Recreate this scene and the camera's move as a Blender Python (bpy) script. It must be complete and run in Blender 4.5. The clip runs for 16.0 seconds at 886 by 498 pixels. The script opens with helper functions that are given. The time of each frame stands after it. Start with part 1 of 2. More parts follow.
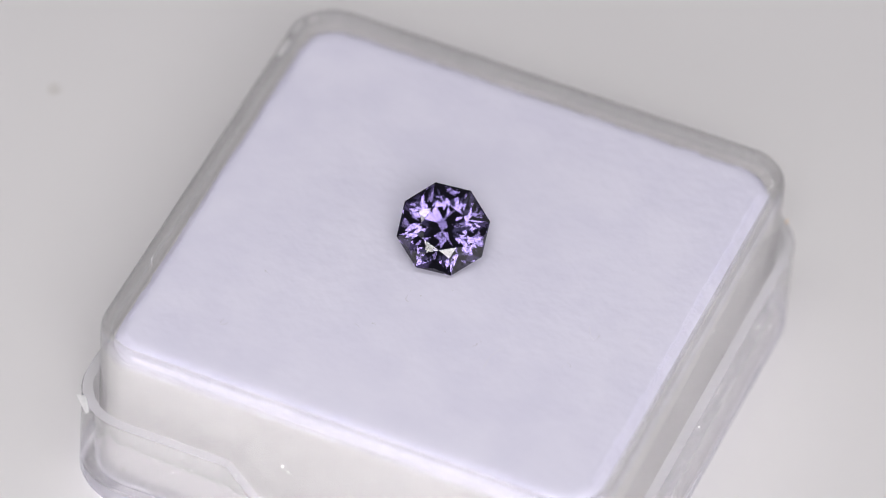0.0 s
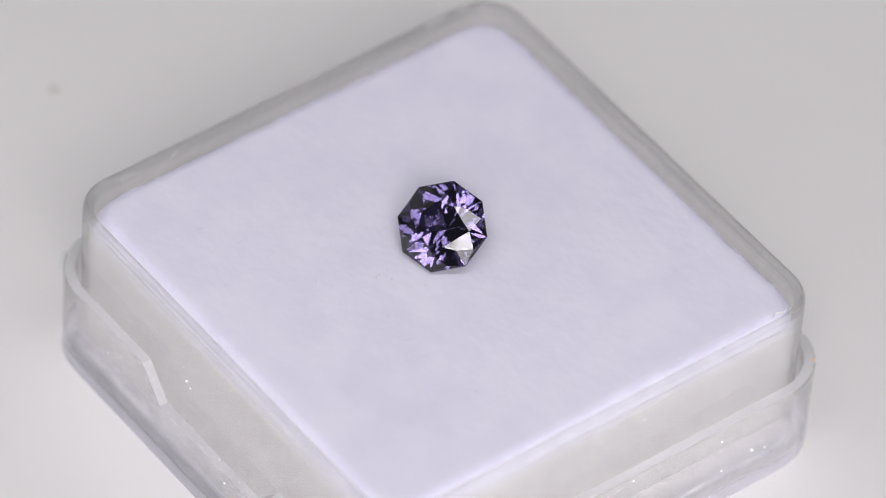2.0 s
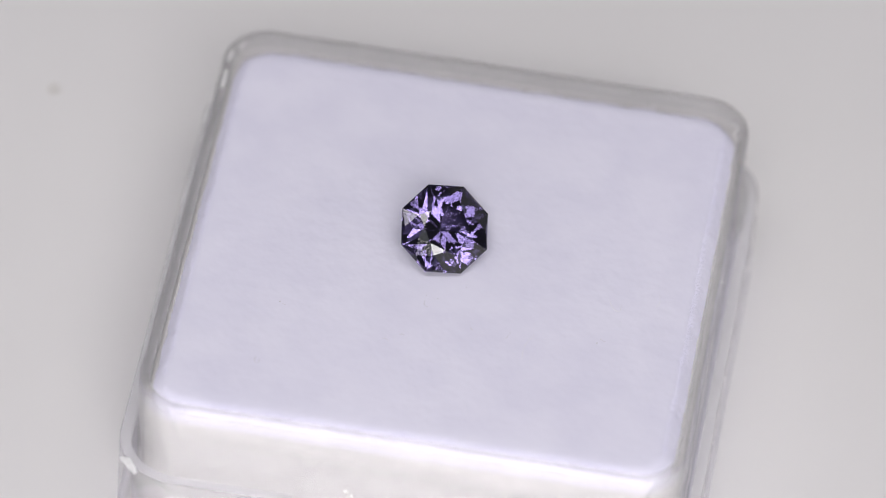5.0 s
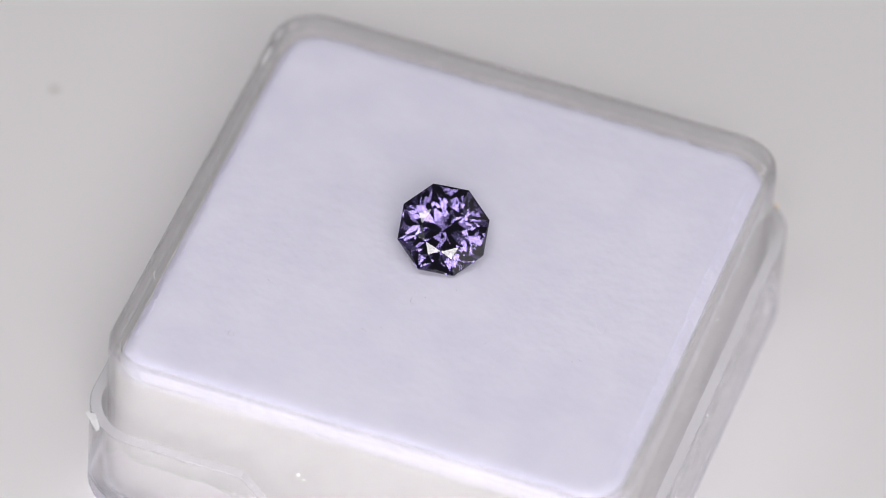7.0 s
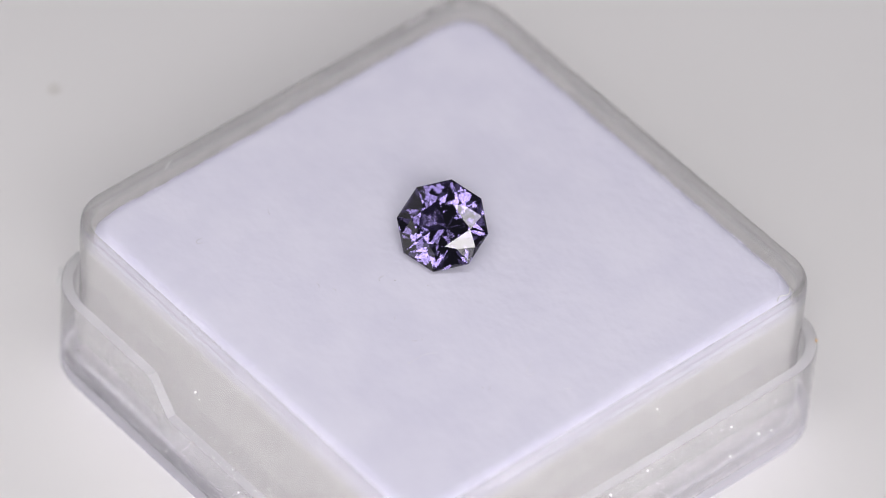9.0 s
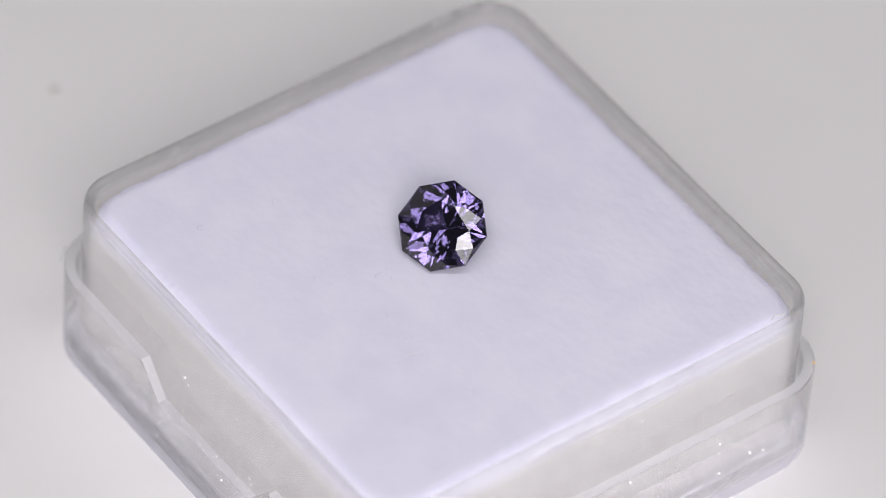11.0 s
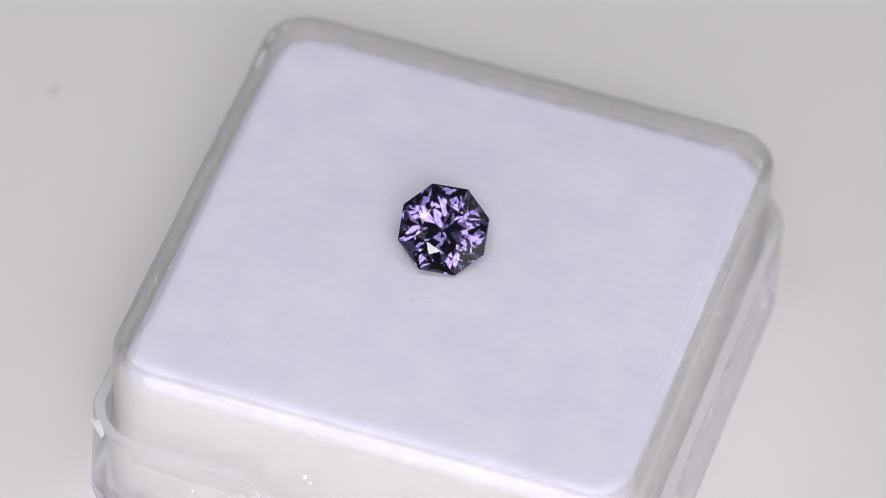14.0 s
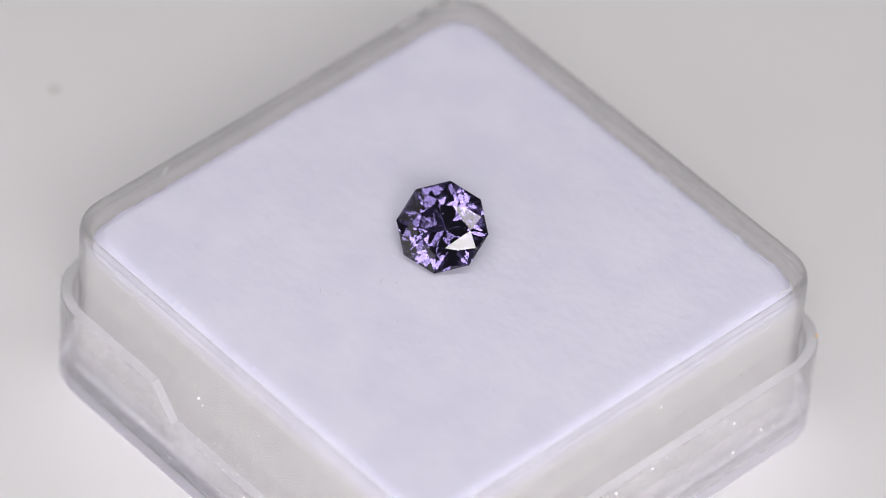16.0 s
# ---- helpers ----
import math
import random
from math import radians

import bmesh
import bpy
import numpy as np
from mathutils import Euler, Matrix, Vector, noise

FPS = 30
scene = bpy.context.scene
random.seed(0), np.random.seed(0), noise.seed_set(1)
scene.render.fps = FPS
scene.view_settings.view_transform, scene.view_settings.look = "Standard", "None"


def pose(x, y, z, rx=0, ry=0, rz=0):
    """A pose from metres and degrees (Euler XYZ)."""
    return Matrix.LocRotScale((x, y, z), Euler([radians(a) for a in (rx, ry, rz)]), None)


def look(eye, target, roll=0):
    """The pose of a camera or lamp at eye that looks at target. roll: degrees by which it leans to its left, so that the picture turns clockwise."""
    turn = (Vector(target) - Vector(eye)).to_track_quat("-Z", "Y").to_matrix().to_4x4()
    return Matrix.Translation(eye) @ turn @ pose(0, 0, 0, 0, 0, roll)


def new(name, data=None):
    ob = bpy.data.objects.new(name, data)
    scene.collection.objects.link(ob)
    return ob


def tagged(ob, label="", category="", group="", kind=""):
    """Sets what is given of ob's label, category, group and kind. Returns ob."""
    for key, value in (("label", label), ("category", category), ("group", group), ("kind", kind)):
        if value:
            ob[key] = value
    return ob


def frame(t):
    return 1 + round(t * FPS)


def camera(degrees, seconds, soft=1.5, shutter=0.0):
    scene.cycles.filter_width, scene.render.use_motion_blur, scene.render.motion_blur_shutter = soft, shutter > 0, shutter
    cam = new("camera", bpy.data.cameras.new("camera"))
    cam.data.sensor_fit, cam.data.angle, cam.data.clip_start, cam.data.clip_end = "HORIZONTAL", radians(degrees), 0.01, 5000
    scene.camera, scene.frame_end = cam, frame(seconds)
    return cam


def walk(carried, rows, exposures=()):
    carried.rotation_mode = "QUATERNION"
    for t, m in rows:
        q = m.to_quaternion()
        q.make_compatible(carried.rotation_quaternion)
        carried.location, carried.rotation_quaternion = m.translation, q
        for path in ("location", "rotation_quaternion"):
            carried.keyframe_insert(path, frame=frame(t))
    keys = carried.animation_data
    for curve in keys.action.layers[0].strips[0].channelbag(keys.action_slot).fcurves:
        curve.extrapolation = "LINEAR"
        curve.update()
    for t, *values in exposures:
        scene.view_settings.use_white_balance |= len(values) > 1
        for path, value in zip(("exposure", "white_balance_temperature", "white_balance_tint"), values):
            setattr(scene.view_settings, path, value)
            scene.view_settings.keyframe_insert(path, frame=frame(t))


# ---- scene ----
MM = 0.001
TOP_Z = 10.82                     # height of the foam's top over the table, in mm

# camera: a macro lens on a fixed stand
cam = camera(7.0644, 16.0, soft=0.8)
cam.data.dof.use_dof = True
cam.data.dof.focus_distance = 0.3985
cam.data.dof.aperture_fstop = 24.0
EYE = Vector((0, -0.27930, 0.29765))
STAND = look(EYE, (-0.000313, -0.000436, 0.0113), 4.44)
walk(cam, [(0, STAND), (16.0, STAND)])

# ---- light: a dim room, softbox lamps round the table, added fill lamps ----
world = bpy.data.worlds.new("room")
scene.world = world
world.use_nodes = True
world.node_tree.nodes["Background"].inputs[0].default_value = (0.95, 0.97, 1.0, 1)
world.node_tree.nodes["Background"].inputs[1].default_value = 0.05


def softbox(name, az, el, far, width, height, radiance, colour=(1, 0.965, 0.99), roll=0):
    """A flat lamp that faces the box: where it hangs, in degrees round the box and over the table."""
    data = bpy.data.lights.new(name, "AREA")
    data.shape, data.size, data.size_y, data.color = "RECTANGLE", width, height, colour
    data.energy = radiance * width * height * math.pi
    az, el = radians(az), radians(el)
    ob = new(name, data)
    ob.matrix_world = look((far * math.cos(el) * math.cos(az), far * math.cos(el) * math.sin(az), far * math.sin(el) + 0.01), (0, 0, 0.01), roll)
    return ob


softbox("lamp_bar", -88, 73.0, 0.375, 0.38, 0.075, 4.6)
# unseen lamp standing in for a white card, added to light the stone
softbox("upper_front_fill", -90, 52.0, 0.56, 0.36, 0.055, 0.6, (0.93, 0.98, 1.0))
softbox("front_softbox", -85, 41.3, 0.56, 0.353, 0.114, 9.4, (1, 0.965, 0.975), -20)
# unseen lamp, added to bring violet into the stone's dark middle
softbox("lower_front_fill", -90, 27.0, 0.56, 0.32, 0.088, 3.5)
# two unseen low lamps, added to brighten the box's front sides
softbox("low_fill_east", -42, 14, 0.42, 0.42, 0.20, 0.62)
softbox("low_fill_west", -140, 14, 0.42, 0.42, 0.20, 0.62)
softbox("side_softbox_east", 24, 36, 0.48, 0.40, 0.32, 0.20)
softbox("side_softbox_west", 156, 36, 0.48, 0.40, 0.32, 0.26)
scene.view_settings.exposure = 0.26


# ---- materials ----
def material(name):
    m = bpy.data.materials.new(name)
    m.use_nodes = True
    return m, m.node_tree.nodes, m.node_tree.links, m.node_tree.nodes["Principled BSDF"]


def mottled(name, low, high, scale, rough=0.8, bump=0.1, fine=4000.0, bump_scale=0.0001):
    m, nodes, links, bsdf = material(name)
    place = nodes.new("ShaderNodeTexCoord")
    big, small, ramp, relief = (nodes.new("ShaderNode" + k) for k in ("TexNoise", "TexNoise", "ValToRGB", "Bump"))
    big.inputs["Scale"].default_value, small.inputs["Scale"].default_value = scale, fine
    big.inputs["Detail"].default_value = 6
    ramp.color_ramp.elements[0].color, ramp.color_ramp.elements[1].color = (*low, 1), (*high, 1)
    ramp.color_ramp.elements[0].position, ramp.color_ramp.elements[1].position = 0.35, 0.65
    links.new(place.outputs["Object"], big.inputs["Vector"])
    links.new(place.outputs["Object"], small.inputs["Vector"])
    links.new(big.outputs["Fac"], ramp.inputs["Fac"])
    links.new(ramp.outputs["Color"], bsdf.inputs["Base Color"])
    links.new(small.outputs["Fac"], relief.inputs["Height"])
    relief.inputs["Strength"].default_value, relief.inputs["Distance"].default_value = bump, bump_scale
    links.new(relief.outputs["Normal"], bsdf.inputs["Normal"])
    bsdf.inputs["Roughness"].default_value = rough
    return m


def clear_plastic(name, tint, clear=0.6, ripple=0.0, rough=0.03, milky=0.0):
    """Moulded clear plastic: bent and mirrored light over straight see-through."""
    m, nodes, links, bsdf = material(name)
    bsdf.inputs["Base Color"].default_value = (*tint, 1)
    bsdf.inputs["Transmission Weight"].default_value = 1 - milky
    bsdf.inputs["Roughness"].default_value = rough
    bsdf.inputs["IOR"].default_value = 1.49
    place, wave, relief, see, mix = (nodes.new("ShaderNode" + k) for k in ("TexCoord", "TexNoise", "Bump", "BsdfTransparent", "MixShader"))
    wave.inputs["Scale"].default_value = 350
    wave.inputs["Detail"].default_value = 3
    relief.inputs["Strength"].default_value, relief.inputs["Distance"].default_value = ripple, 0.0001
    links.new(place.outputs["Object"], wave.inputs["Vector"])
    links.new(wave.outputs["Fac"], relief.inputs["Height"])
    links.new(relief.outputs["Normal"], bsdf.inputs["Normal"])
    see.inputs["Color"].default_value = (*tint, 1)
    mix.inputs["Fac"].default_value = clear
    links.new(bsdf.outputs["BSDF"], mix.inputs[1])
    links.new(see.outputs["BSDF"], mix.inputs[2])
    links.new(mix.outputs["Shader"], nodes["Material Output"].inputs["Surface"])
    return m


def gem_material(name, tint, ior):
    m, nodes, links, bsdf = material(name)
    bsdf.inputs["Base Color"].default_value = (*tint, 1)
    bsdf.inputs["Transmission Weight"].default_value = 1
    bsdf.inputs["Roughness"].default_value = 0.0
    bsdf.inputs["IOR"].default_value = ior
    return m


PAPER = mottled("white_paper", (0.79, 0.78, 0.785), (0.82, 0.81, 0.815), 20, 0.7, 0.05)
FOAM = mottled("white_foam", (0.750, 0.741, 0.880), (0.798, 0.789, 0.918), 320, 0.9, 0.35, 1100, 0.00012)
# the plastic casts no shadow; the light it would take is in PADDING's grey
PADDING = mottled("dimmed_padding", (0.535, 0.53, 0.528), (0.595, 0.59, 0.587), 1300, 0.9, 0.5, 2500)
CUP_PLASTIC = clear_plastic("clear_plastic", (0.975, 0.97, 0.972), 0.45, 0.1, milky=0.10)
CUP_RIM = clear_plastic("scuffed_rim_plastic", (0.935, 0.933, 0.935), 0.62, 0.4, 0.1, 0.06)
LID_PLASTIC = clear_plastic("clear_lower_plastic", (0.985, 0.982, 0.988), 0.5, 0.05, milky=0.12)
# sheen on the lid's flat rim, put in as milky colour
LID_RIM = clear_plastic("sheen_rim_plastic", (0.79, 0.785, 0.80), 0.18, 0.0, 0.2, 0.55)
# milky lavender paints light bent through the base and lifts the floor's shade
LID_BASE = clear_plastic("thick_base_plastic", (0.84, 0.83, 0.91), 0.2, 0.2, 0.15, 0.5)
STONE = gem_material("violet_stone", (0.072, 0.057, 0.140), 1.72)


# ---- building ----
def part(name, bm, mat, parent=None, label="", smooth=False):
    me = bpy.data.meshes.new(name)
    bmesh.ops.recalc_face_normals(bm, faces=bm.faces)
    bm.to_mesh(me)
    bm.free()
    me.materials.append(mat)
    if smooth:
        for p in me.polygons:
            p.use_smooth = True
        me.set_sharp_from_angle(angle=radians(35))
    ob = new(name, me)
    ob.parent = parent
    return tagged(ob, label)


def ring_points(hx, hy, r, cuts=(), arc=8):
    """A rounded rectangle, anticlockwise from the front side; cuts are x values on the front side."""
    pts = [(x, -hy) for x in cuts]
    for cx, cy, a in ((hx - r, -hy + r, -90), (hx - r, hy - r, 0), (-hx + r, hy - r, 90), (-hx + r, -hy + r, 180)):
        for k in range(arc + 1):
            b = radians(a + 90 * k / arc)
            pts.append((cx + r * math.cos(b), cy + r * math.sin(b)))
    return pts


def frayed(pts, amount, steps=150):
    """The outline with its long sides cut into steps, each a little in or out."""
    out = []
    for p, q in zip(pts, pts[1:] + pts[:1]):
        n = steps if math.dist(p, q) > 5 else 1
        for k in range(n):
            x, y = p[0] + (q[0] - p[0]) * k / n, p[1] + (q[1] - p[1]) * k / n
            g = 1 + amount * (noise.noise((x * 0.9, y * 0.9, 3.1)) + 0.6 * noise.noise((x * 3, y * 3, 7.7)) + 0.5 * noise.noise((x * 9, y * 9, 5.2))) / 14
            out.append((x * g, y * g))
    return out


def loft(rings, cuts=(), drop=None, centre=(0, 0), fray=0.0):
    """A closed solid from rounded rectangles (half x, half y, radius, z, dropped or not), capped at both ends; mm."""
    bm = bmesh.new()
    loops = []
    for hx, hy, r, z, low in rings:
        loop = []
        outline = ring_points(hx, hy, r, cuts)
        for x, y in frayed(outline, fray) if fray else outline:
            dz = drop(x, y) * low if drop else 0
            loop.append(bm.verts.new(((x + centre[0]) * MM, (y + centre[1]) * MM, (z - dz) * MM)))
        loops.append(loop)
    n = len(loops[0])
    for a, b in zip(loops, loops[1:]):
        for k in range(n):
            bm.faces.new((a[k], a[(k + 1) % n], b[(k + 1) % n], b[k]))
    bm.faces.new(loops[0])
    bm.faces.new(loops[-1])
    return bm


# ---- the table ----
bm = bmesh.new()
bmesh.ops.create_grid(bm, x_segments=8, y_segments=8, size=2.0)
table = part("ground", bm, PAPER)
tagged(table, "plain matt white paper covering the table", "table surface", kind="structure")

# ---- the box ----
CENTRE = (0.134, -0.493)
box = new("gem_box")
tagged(box, "open square clear plastic gem box filled with white foam", "gem box")


def finger_notch(x, y):
    if y > -14:
        return 0.0
    return 2.04 * min(1.0, max(0.0, (6.09 - abs(x)) / 1.74))


NOTCH = (-6.09, -4.35, -1.5, 1.5, 4.35, 6.09)
H = TOP_Z
lid = part("lid", loft([
    (14.95, 14.95, 2.5, 0.70, 0), (15.30, 15.30, 2.75, 0.85, 0), (15.37, 15.37, 2.8, 4.0, 0), (15.45, 15.45, 2.9, 6.15, 1),
    (15.50, 15.50, 2.95, 6.28, 1), (16.05, 16.05, 3.45, 6.28, 1), (16.12, 16.12, 3.5, 6.18, 1), (16.14, 16.14, 3.6, 3.4, 0), (16.16, 16.16, 3.7, 1.15, 0),
    (16.17, 16.17, 3.75, 0.22, 0), (16.1, 16.1, 3.7, 0.05, 0), (15.9, 15.9, 3.55, 0.0, 0)],
    NOTCH, finger_notch, CENTRE), LID_PLASTIC, box, "clear plastic lid turned under, finger notch in its rim", True)
# the rim's flat top has lamp sheen painted in, the thick base refracted lavender
lid.data.materials.append(LID_RIM)
lid.data.materials.append(LID_BASE)
around = len(lid.data.vertices) // 12
for p in lid.data.polygons:
    row = p.index // around
    p.material_index = 1 if row == 4 else 2 if row >= 8 or row == 0 else 0
RIM_ARC = [math.cos(radians(a)) for a in range(0, 181, 15)]
cup = part("cup", loft([
    (14.4, 14.4, 2.0, 1.15, 0), (14.72, 14.72, 2.2, 1.35, 0), (14.82, 14.82, 2.3, H - 1.0, 0), (14.60, 14.60, 2.1, H - 0.2, 0),
    *((14.85 - 0.32 * c, 14.85 - 0.32 * c, 2.35 - 0.32 * c, H + 0.2 + 0.36 * math.sqrt(1 - c * c), 0) for c in RIM_ARC), (15.18, 15.18, 2.65, H - 0.4, 0), (15.16, 15.16, 2.65, H - 5.0, 0),
    (15.10, 15.10, 2.6, 0.95, 0), (14.95, 14.95, 2.5, 0.75, 0)],
    (), None, CENTRE), CUP_PLASTIC, box, "clear plastic cup with a rounded rim", True)
# the rounded rim is scuffed
cup.data.materials.append(CUP_RIM)
around = len(cup.data.vertices) // 21
for p in cup.data.polygons[:20 * around]:
    p.material_index = 1 if 3 <= p.index // around <= 16 else 0
foam = part("foam_pad", loft([
    (13.1, 13.1, 1.3, H - 0.003, 0), (13.5, 13.5, 1.5, H - 0.02, 0), (13.72, 13.72, 1.6, H - 0.06, 0), (13.92, 13.92, 1.7, H - 0.16, 0), (14.07, 14.07, 1.8, H - 0.33, 0), (14.24, 14.24, 1.9, H - 0.55, 0), (14.38, 14.38, 2.0, H - 0.8, 0), (14.44, 14.44, 2.05, H - 1.0, 0)], (), None, CENTRE, 0.09), FOAM, box, "soft white foam pad with a lavender cast", True)
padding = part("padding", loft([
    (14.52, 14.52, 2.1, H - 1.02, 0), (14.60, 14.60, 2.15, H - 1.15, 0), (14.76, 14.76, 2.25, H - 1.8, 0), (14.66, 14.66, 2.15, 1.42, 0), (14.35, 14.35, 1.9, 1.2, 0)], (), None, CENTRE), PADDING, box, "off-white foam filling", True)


# the foam's torn edge: a fuzz of short stray cell walls
rnd = random.Random(21)
bm = bmesh.new()
edge = frayed(ring_points(13.85, 13.85, 1.7), 0.09, 300)
for k in range(7000):
    j = rnd.randrange(len(edge))
    (x, y), (x2, y2) = edge[j], edge[(j + 1) % len(edge)]
    t = rnd.random()
    root = Vector((x + (x2 - x) * t + CENTRE[0], y + (y2 - y) * t + CENTRE[1], H - rnd.uniform(0.06, 0.28)))
    out = Vector((x, y, 0)).normalized() if abs(abs(x) - abs(y)) < 2.5 else Vector((math.copysign(1, x), 0, 0)) if abs(x) > abs(y) else Vector((0, math.copysign(1, y), 0))
    way = (out + Vector((rnd.uniform(-0.9, 0.9), rnd.uniform(-0.9, 0.9), rnd.uniform(-0.6, 0.2)))).normalized()
    long, wide = 0.05 + 0.30 * rnd.random() ** 2, rnd.uniform(0.010, 0.022)
    side = way.cross(Vector((0, 0, 1))).normalized() * wide
    up = side.cross(way).normalized() * wide
    a, b, c, tip = (bm.verts.new(p * MM) for p in (root - way * 0.1 + side, root - way * 0.1 - side, root - way * 0.1 + up, root + way * long))
    for f in ((a, b, tip), (b, c, tip), (c, a, tip), (a, c, b)):
        bm.faces.new(f)
tagged(part("foam_fuzz", bm, FOAM, foam, "fuzzy torn edge of the foam"), kind="stuff")


# ---- the stone ----
def cut_solid(planes, near):
    """The faces of the solid that lies behind all the planes (normal, distance)."""
    n, d = np.array([tuple(p[0]) for p in planes]), np.array([p[1] for p in planes])
    sides = [[] for p in planes]
    for i in range(len(planes)):
        for j in range(i):
            for k in range(j):
                m = n[[i, j, k]]
                if abs(np.linalg.det(m)) < 1e-6:
                    continue
                at = np.linalg.solve(m, d[[i, j, k]])
                if (n @ at < d + near).all():
                    for q in np.nonzero(abs(n @ at - d) < near)[0]:
                        if all(np.abs(at - o).max() > near for o in sides[q]):
                            sides[q].append(at)
    faces = []
    for (normal, _), pts in zip(planes, sides):
        mid = np.mean(pts, 0)
        x = Vector(pts[0] - mid).normalized()
        y = normal.cross(x)
        faces.append([Vector(p) for p in sorted(pts, key=lambda p: math.atan2(Vector(p - mid).dot(y), Vector(p - mid).dot(x)))])
    return faces


def stone_parts(R):
    """An eight-sided brilliant as crown, girdle and pavilion; z is the way out of its table, the girdle's lower edge at z = 0; R: from the middle to a corner."""
    half = math.cos(radians(22.5))
    g, crown, rt, ra, rq, slope = 0.05, 0.210, 0.49, 0.65, 0.87, 0.38

    def ring(r, z, turn):
        return [Vector((R * r * math.cos(radians(45 * k + turn)), R * r * math.sin(radians(45 * k + turn)), R * z)) for k in range(8)]
    T = ring(rt, g + crown, 22.5)
    A = ring(ra, g + crown - slope * (ra * half - rt), 0)
    Q = ring(rq, g + crown - slope * (rq - rt), 22.5)
    V, W = ring(1, g, 0), ring(1, 0, 0)
    # the underside: eight steep facets under the girdle's sides, sixteen flatter ones, and eight mains round the point
    planes = [(Vector((0, 0, 1)), 0.0)]
    for count, turn, angle, reach in ((8, 22.5, 47.0, half), (16, 11.25, 41.8, 0.990), (8, 0, 40.5, 1.007)):
        for k in range(count):
            a, b = radians(360 / count * k + turn), radians(angle)
            planes.append((Vector((math.sin(b) * math.cos(a), math.sin(b) * math.sin(a), -math.cos(b))), math.sin(b) * reach * R))
    faces = {"crown": [T], "girdle": [], "pavilion": []}
    for k in range(8):
        j = (k + 1) % 8
        faces["crown"] += [(T[k - 1], A[k], T[k]), (T[k], A[k], Q[k], A[j]), (A[k], V[k], Q[k]), (A[j], Q[k], V[j]), (Q[k], V[k], V[j])]
        faces["girdle"] += [(V[k], W[k], W[j], V[j])]
    faces["pavilion"] = cut_solid(planes, R * 1e-4)[1:]
    return faces


def facets(name, faces, mat, parent, label):
    me = bpy.data.meshes.new(name)
    points, loops = [], []
    for f in faces:
        f = list(f)
        n = (f[1] - f[0]).cross(f[2] - f[0])
        if n.dot(sum(f, Vector()) / len(f)) < 0:
            f.reverse()
        loops.append(range(len(points), len(points) + len(f)))
        points += f
    me.from_pydata(points, [], [tuple(q) for q in loops])
    me.materials.append(mat)
    ob = new(name, me)
    ob.parent = parent
    return tagged(ob, label)


R = 2.64 * MM
stone = new("gemstone")
cuts = stone_parts(R)
for name, faces in cuts.items():
    facets(name, faces, STONE, stone, {"crown": "faceted violet crown with flat table", "girdle": "thin polished girdle", "pavilion": "pointed faceted underside"}[name])
tagged(stone, "violet faceted octagonal gemstone lying tilted on white foam", "gemstone")
# its place, lean and turn fit the camera's view; its lowest point meets the foam
LEAN, FACING, SPIN = 38.0, -83.3, 8.5
STONE_REST = pose(-0.389 * MM, -0.177 * MM, (TOP_Z + 1.79) * MM, 0, 0, FACING) @ pose(0, 0, 0, 0, LEAN, 0) @ pose(0, 0, 0, 0, 0, SPIN)

for clear in (cup, lid):
    clear.visible_shadow = False

# ---- dust, fibres, painted glints and moulding marks on the box (mm from the turntable's axis, heights from 11.35 over the table) ----
LINT = mottled("grey_lint", (0.50, 0.49, 0.52), (0.60, 0.58, 0.62), 3000, 0.9)
PALE_LINT = mottled("pale_lint", (0.75, 0.75, 0.76), (0.85, 0.85, 0.86), 3000, 0.7)
DARK_DUST = mottled("dark_dust", (0.05, 0.045, 0.04), (0.12, 0.10, 0.09), 3000, 0.9)
MARK_BROWN = mottled("brown_mark", (0.10, 0.06, 0.03), (0.20, 0.12, 0.06), 3000, 0.9)
BUBBLE = mottled("white_speck", (0.92, 0.92, 0.92), (0.96, 0.96, 0.96), 3000, 0.25)
AMBER = mottled("amber_glint", (0.80, 0.50, 0.22), (0.90, 0.62, 0.30), 3000, 0.4)


def tube(path, thick):
    """A thin bent fibre along the path, in mm."""
    bm = bmesh.new()
    loops = []
    for k, p in enumerate(path):
        p = Vector(p)
        ahead = (Vector(path[min(k + 1, len(path) - 1)]) - Vector(path[max(k - 1, 0)])).normalized()
        side = ahead.cross(Vector((0.1, 0.2, 1))).normalized()
        up = side.cross(ahead)
        r = thick * (0.5 if k in (0, len(path) - 1) else 1)
        loops.append([bm.verts.new((p + r * (math.cos(a) * side + math.sin(a) * up)) * MM) for a in (0, 1.257, 2.513, 3.770, 5.027)])
    for a, b in zip(loops, loops[1:]):
        for k in range(5):
            bm.faces.new((a[k], a[(k + 1) % 5], b[(k + 1) % 5], b[k]))
    bm.faces.new(loops[0])
    bm.faces.new(loops[-1])
    return bm


def smooth_path(points, n=4):
    """A rounder path through the points."""
    pts = [Vector(p) for p in points]
    if len(pts) < 3:
        mid = (pts[0] + pts[-1]) / 2 + Vector((0.06, -0.05, 0.02))
        pts = [pts[0], mid, pts[-1]]
    out = []
    for k in range(len(pts) - 1):
        a, b, c, d = pts[max(k - 1, 0)], pts[k], pts[k + 1], pts[min(k + 2, len(pts) - 1)]
        for i in range(n):
            t = i / n
            out.append(0.5 * (2 * b + (c - a) * t + (2 * a - 5 * b + 4 * c - d) * t * t + (3 * b - a - 3 * c + d) * t ** 3))
    return out + [pts[-1]]


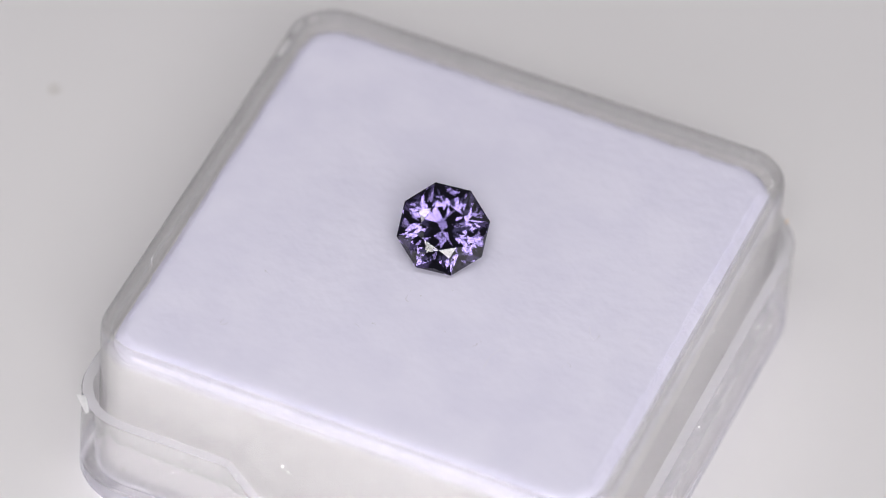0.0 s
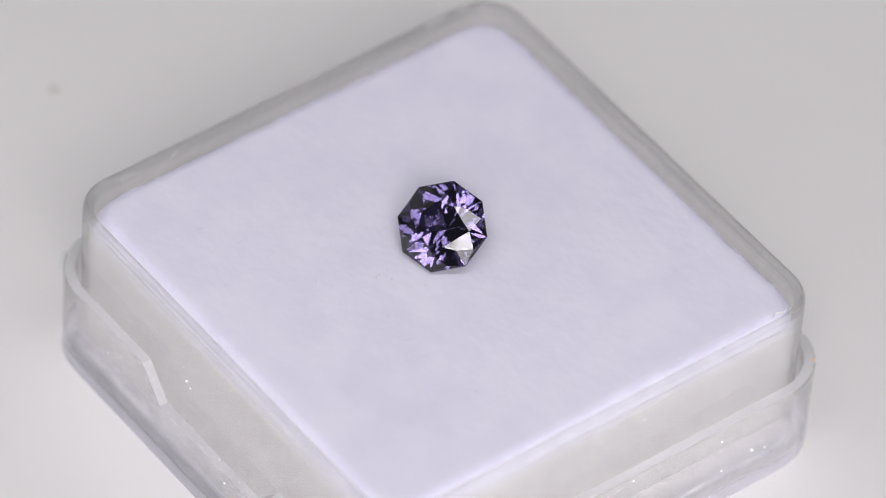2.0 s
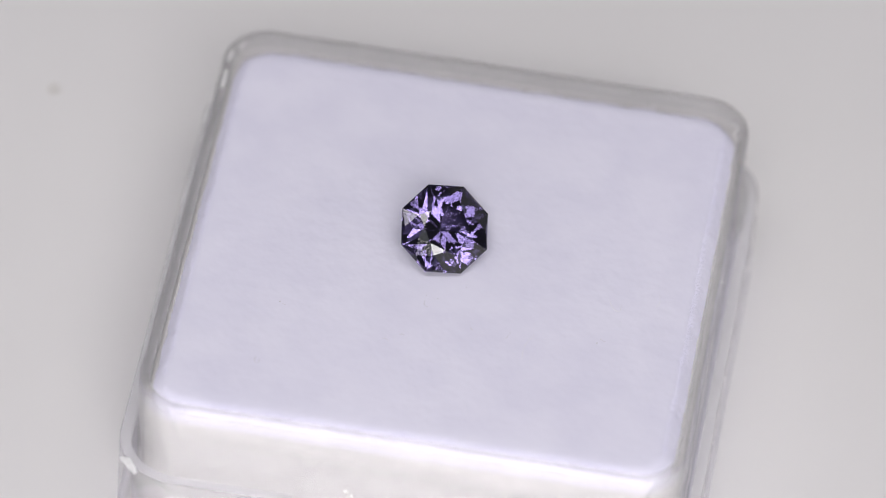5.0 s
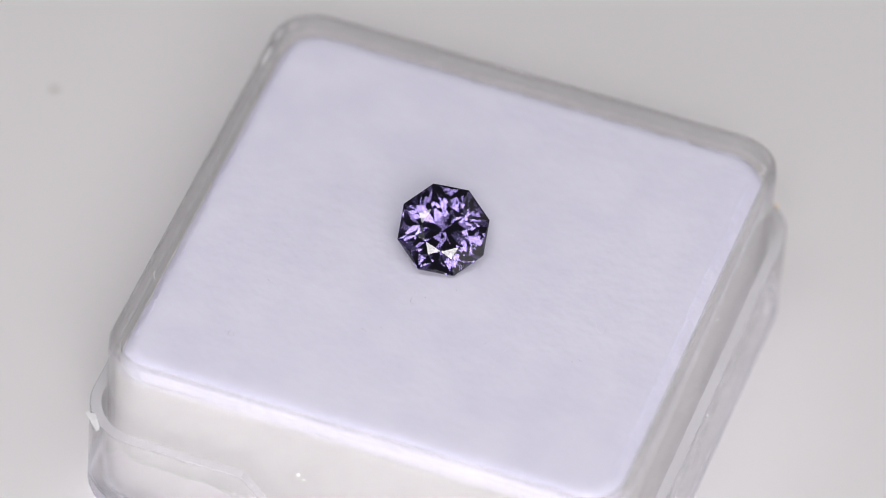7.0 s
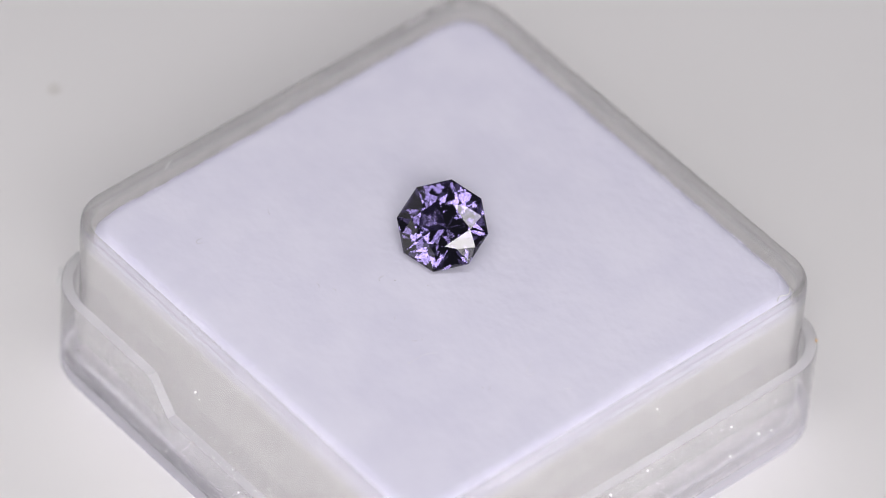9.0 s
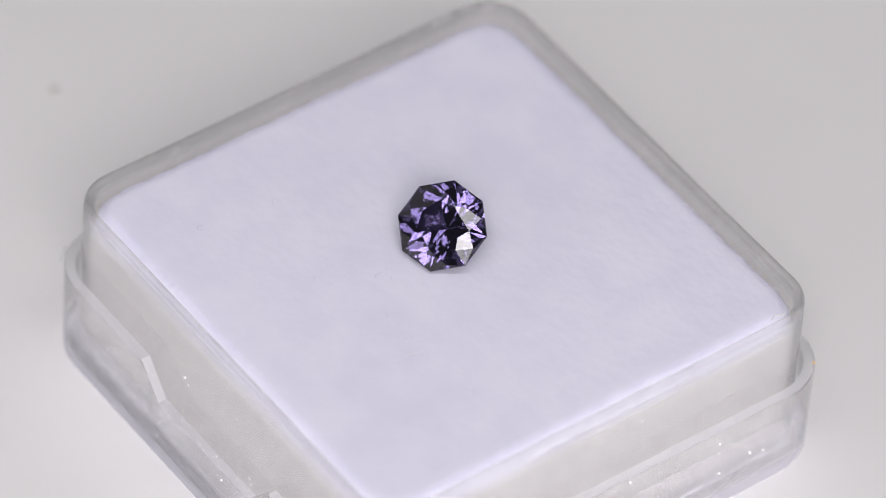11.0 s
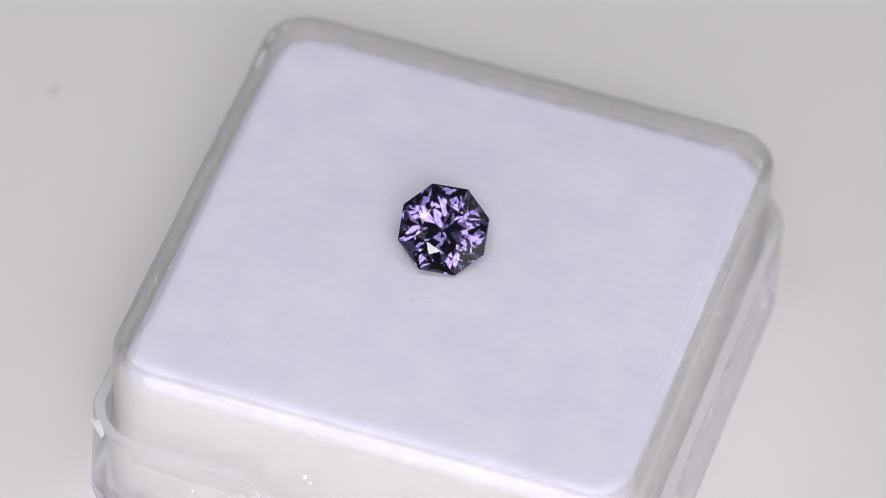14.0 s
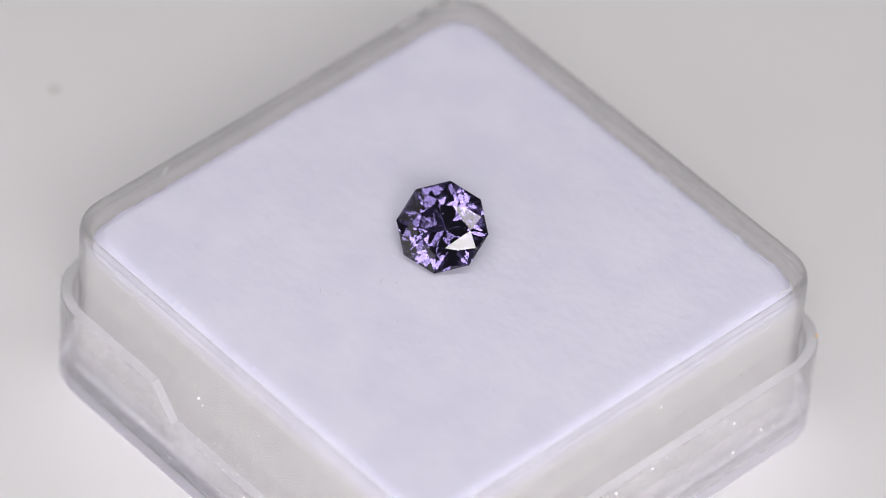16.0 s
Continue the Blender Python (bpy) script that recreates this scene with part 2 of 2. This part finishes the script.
FIBRES = [
    [(9.34, -1.99), (9.71, -2.67), (10.06, -2.77), (10.09, -2.26)],
    [(12.08, -1.12), (12.16, -1.67), (12.01, -2.03)],
    [(5.69, -5.58), (5.3, -6.52), (5.32, -7.61)],
    [(9.31, -5.08), (9.62, -5.28)],
    [(4.27, -5.91), (4.1, -6.22)],
    [(-2.49, -7.54), (-2.24, -7.56), (-2.08, -7.72)],
    [(-1.6, -7.11), (-1.45, -7.03), (-1.3, -7.15)],
    [(-8.37, -6.1), (-8.13, -6.22)],
    [(-9.05, -10.4), (-9.1, -10.71), (-8.9, -10.83), (-8.75, -10.55)],
    [(-0.64, -4.22), (-0.63, -4.58), (-0.4, -4.68)],
    [(2.15, -5.8), (2.35, -5.95)]]
for k, f in enumerate(FIBRES):
    part("lint_fibre", tube(smooth_path([(x, y, TOP_Z + 0.02) for x, y in f]), 0.008 if k < 3 else 0.011), PALE_LINT if k in (0, 1, 2) else LINT, foam, "fine stray fibre")


def speck_mesh(name, seed, mat):
    bm = bmesh.new()
    bmesh.ops.create_icosphere(bm, subdivisions=1, radius=MM)
    rnd = random.Random(seed)
    for v in bm.verts:
        v.co *= rnd.uniform(0.75, 1.15)
    me = bpy.data.meshes.new(name)
    bm.to_mesh(me)
    bm.free()
    me.materials.append(mat)
    return me


def speck(name, me, place, size, parent):
    ob = new(name, me)
    ob.parent = parent
    ob.matrix_local = Matrix.LocRotScale(Vector((place[0], place[1], place[2] + 11.35)) * MM, Euler((place[0], place[1], place[2])), (size, size, size))
    return ob


DARK, GREY, WHITE, GLINT = speck_mesh("dust_speck", 1, DARK_DUST), speck_mesh("lint_speck", 4, LINT), speck_mesh("bubble", 2, BUBBLE), speck_mesh("amber_glint", 3, AMBER)
for k, (x, y) in enumerate([(-1.43, -7.03), (4.36, -5.71), (-8.49, -6.03), (-9.1, -10.57), (-0.63, -3.85), (0.03, -3.96), (12.12, -1.18), (1.45, -2.78), (9.18, -5.46), (9.89, 3.07)]):
    speck("lint_speck", GREY, (x, y, TOP_Z - 11.35 + 0.02), 0.020 + 0.012 * (k % 3), foam)
for place, size in (((-12.05, -16.66, -8.1), 0.09), ((-11.65, -16.66, -8.71), 0.05), ((1.81, -16.66, -6.07), 0.05), ((15.6, 3.4, -5.12), 0.06)):
    speck("dust_speck", DARK, place, size, lid)
for place, size in (((15.28, 8.4, -3.7), 0.06), ((-9.6, -15.70, -3.9), 0.04)):
    speck("dust_speck", DARK, place, size, cup)
# bubbles in the plastic, whitened to paint the glints they catch
for place, size in (((16.26, 9.5, -8.15), 0.11), ((16.26, 10.5, -8.52), 0.07), ((16.26, 7.4, -8.6), 0.08), ((16.24, 0.87, -5.4), 0.06), ((16.26, 7.2, -6.05), 0.07), ((16.26, -1.87, -5.5), 0.07),
                    ((-4.06, -16.68, -9.53), 0.06), ((2.12, -16.66, -7.6), 0.06), ((-9.03, -16.68, -6.9), 0.05), ((5.48, -16.68, -7.79), 0.06)):
    speck("bubble", WHITE, place, size, lid)
for place, size in (((-2.95, -15.70, -4.4), 0.09), ((-2.6, -15.70, -4.7), 0.05), ((-3.3, -15.70, -3.6), 0.04), ((1.04, -15.70, -1.65), 0.04), ((2.0, -15.70, -3.29), 0.04),
                    ((15.28, 2.1, -2.0), 0.06), ((15.28, 1.5, -1.4), 0.04)):
    speck("bubble", WHITE, place, size, cup)
# orange glint on the lid's corner, painted as a small speck
speck("amber_glint", GLINT, (14.97, 14.73, -5.0), 0.10, lid)

# the haze of tiny specks in the moulded lid
rnd = random.Random(7)
bm = bmesh.new()
for k in range(1700):
    u, z, r = rnd.uniform(-12.5, 12.5), rnd.uniform(-9.8, -5.3), rnd.choice((0.012, 0.015, 0.02, 0.02, 0.034))
    x, y = ((u, -16.04) if k % 2 else (16.04, u))
    at = Vector((x + CENTRE[0], y + CENTRE[1], z + 11.35)) * MM
    vs = [bm.verts.new(at + Vector(d) * r * MM) for d in ((1, 0, 0), (-1, 0, 0), (0, 1, 0), (0, -1, 0), (0, 0, 1), (0, 0, -1))]
    for a in (0, 1):
        for b in (2, 3):
            for c in (4, 5):
                bm.faces.new((vs[a], vs[b], vs[c]))
tagged(part("haze_specks", bm, BUBBLE, lid, "pale haze of tiny specks"), kind="stuff")


def burr(name, at, along, length, height, seed, parent):
    """A ragged flake of plastic left on the moulded rim."""
    rnd = random.Random(seed)
    bm = bmesh.new()
    along = Vector(along).normalized()
    out = along.cross(Vector((0, 0, 1)))
    rows = []
    for k in range(7):
        t = k / 6
        base = Vector(at) + along * (t - 0.5) * length
        h = height * math.sin(math.pi * (0.1 + 0.8 * t)) * rnd.uniform(0.5, 1.2)
        rows.append([bm.verts.new((base + p) * MM) for p in (-out * 0.05, out * 0.05, out * (0.10 + h * 0.5) + Vector((0, 0, h)))])
    for a, b in zip(rows, rows[1:]):
        for k in range(3):
            bm.faces.new((a[k], a[(k + 1) % 3], b[(k + 1) % 3], b[k]))
    bm.faces.new(rows[0])
    bm.faces.new(rows[-1])
    return part(name, bm, PALE_LINT, parent, "ragged pale flake of plastic")


RIM = 6.27
burr("moulding_burr", (-15.1, -15.7, RIM - 0.05), (-0.6, 0.6, 0), 1.5, 0.38, 3, lid)
# flakes round the back corner, pale to paint the white glints on it
burr("moulding_burr", (-13.0, 15.45, RIM), (1, 0.1, 0), 2.2, 0.4, 5, lid)
burr("moulding_burr", (-15.75, 12.4, RIM), (0.1, 1, 0), 2.0, 0.4, 8, lid)
burr("moulding_burr", (-14.65, 11.98, TOP_Z + 0.53), (0.1, 1, 0), 0.9, 0.25, 11, cup)
burr("moulding_burr", (-14.1, 13.0, TOP_Z + 0.53), (0.4, 0.9, 0), 0.6, 0.2, 14, cup)
burr("moulding_burr", (-14.65, 10.1, TOP_Z + 0.53), (0, 1, 0), 1.4, 0.12, 17, cup)
part("scratch", tube(smooth_path([(-14.1, -8.9, TOP_Z + 0.53), (-14.3, -8.6, TOP_Z + 0.57), (-14.36, -8.3, TOP_Z + 0.58)]), 0.02), PALE_LINT, cup, "pale scuff on the rim")
part("scratch", tube(smooth_path([(14.3, 12.7, TOP_Z + 0.55), (14.65, 12.3, TOP_Z + 0.58), (14.45, 11.8, TOP_Z + 0.55), (14.7, 11.4, TOP_Z + 0.58)]), 0.035), PALE_LINT, cup, "pale scuff on the rim")

# a dust mark on the lens, stood in for by a spot on the paper
LENS_MARK = mottled("pale_lens_mark", (0.66, 0.645, 0.615), (0.72, 0.705, 0.68), 2500, 0.7)
SPOT = Vector((-0.02389, 0.02116, 0))
stain = new("stain")
tagged(stain, "pale round stain with a brown speck on the white paper", "stain")
stain.matrix_world = Matrix.Translation(SPOT)
bm = bmesh.new()
outline = [Vector((math.cos(a), math.sin(a), 0)) * 0.36 * MM * (1 + 0.06 * math.sin(3 * a + 1)) for a in np.linspace(0, 2 * math.pi, 28, endpoint=False)]
low, high = ([bm.verts.new(p * k + Vector((0, 0, z * MM))) for p in outline] for k, z in ((1.0, 0.004), (0.9, 0.02)))
for k in range(28):
    bm.faces.new((low[k], low[(k + 1) % 28], high[(k + 1) % 28], high[k]))
bm.faces.new(high)
bm.faces.new(low)
part("spot", bm, LENS_MARK, stain)
mark_dot = new("mark_speck", speck_mesh("mark_speck", 9, MARK_BROWN))
mark_dot.parent = stain
mark_dot.matrix_local = Matrix.LocRotScale(Vector((0, 0, 0.05 * MM)), None, (0.11, 0.11, 0.06))
tagged(mark_dot, "tiny brown speck of dirt")

BOX_REST = pose(0, 0, 0, 0, 0, -20.02)


# ---- what moves: the turntable swings to and fro ----
SWING = [(0, 0), (0.5, -7.2), (1, -14.8), (1.5, -22.2), (1.95, -28.9), (2.045, -29.9), (2.14, -28.8), (2.5, -23.4), (3, -15.9), (3.5, -8.8), (4, -1.5), (4.2, 1.45),
         (5.55, 21.6), (5.655, 22.7), (5.76, 21.6), (6.3, 13.9), (6.5, 11.0), (7, 3.7), (7.5, -3.5), (8, -11.0), (8.5, -18.6), (9, -26.0), (9.2, -29.0),
         (10.04, -41.6), (10.145, -42.8), (10.25, -41.6), (11.3, -25.9), (11.5, -22.85), (12, -15.2), (12.5, -7.85), (13, -0.3), (13.4, 5.4), (13.5, 7.1),
         (13.6, 8.5), (13.7, 9.1), (13.8, 8.1), (13.9, 6.6), (14, 5.2), (14.5, -2.2), (15, -9.7), (15.5, -17.0), (16, -24.6)]


# slight wander of the turntable along y, in mm
WANDER = [(0, 0), (0.5, -0.03), (1, -0.09), (1.5, -0.09), (2, -0.04), (2.5, 0.03), (3, 0.1), (4.2, 0.12), (5.6, 0.05), (6.3, -0.04), (7.5, -0.03), (8, 0.05), (9.2, 0.07), (10.1, 0.03), (11.3, 0), (13.5, -0.05),
          (14, 0), (14.5, 0.05), (15, 0), (16, -0.05)]


def motions():
    for thing, rest in ((box, BOX_REST), (stone, STONE_REST)):
        walk(thing, [(t, pose(0, MM * np.interp(t, *zip(*WANDER)), 0, 0, 0, a) @ rest) for t, a in SWING])


motions()
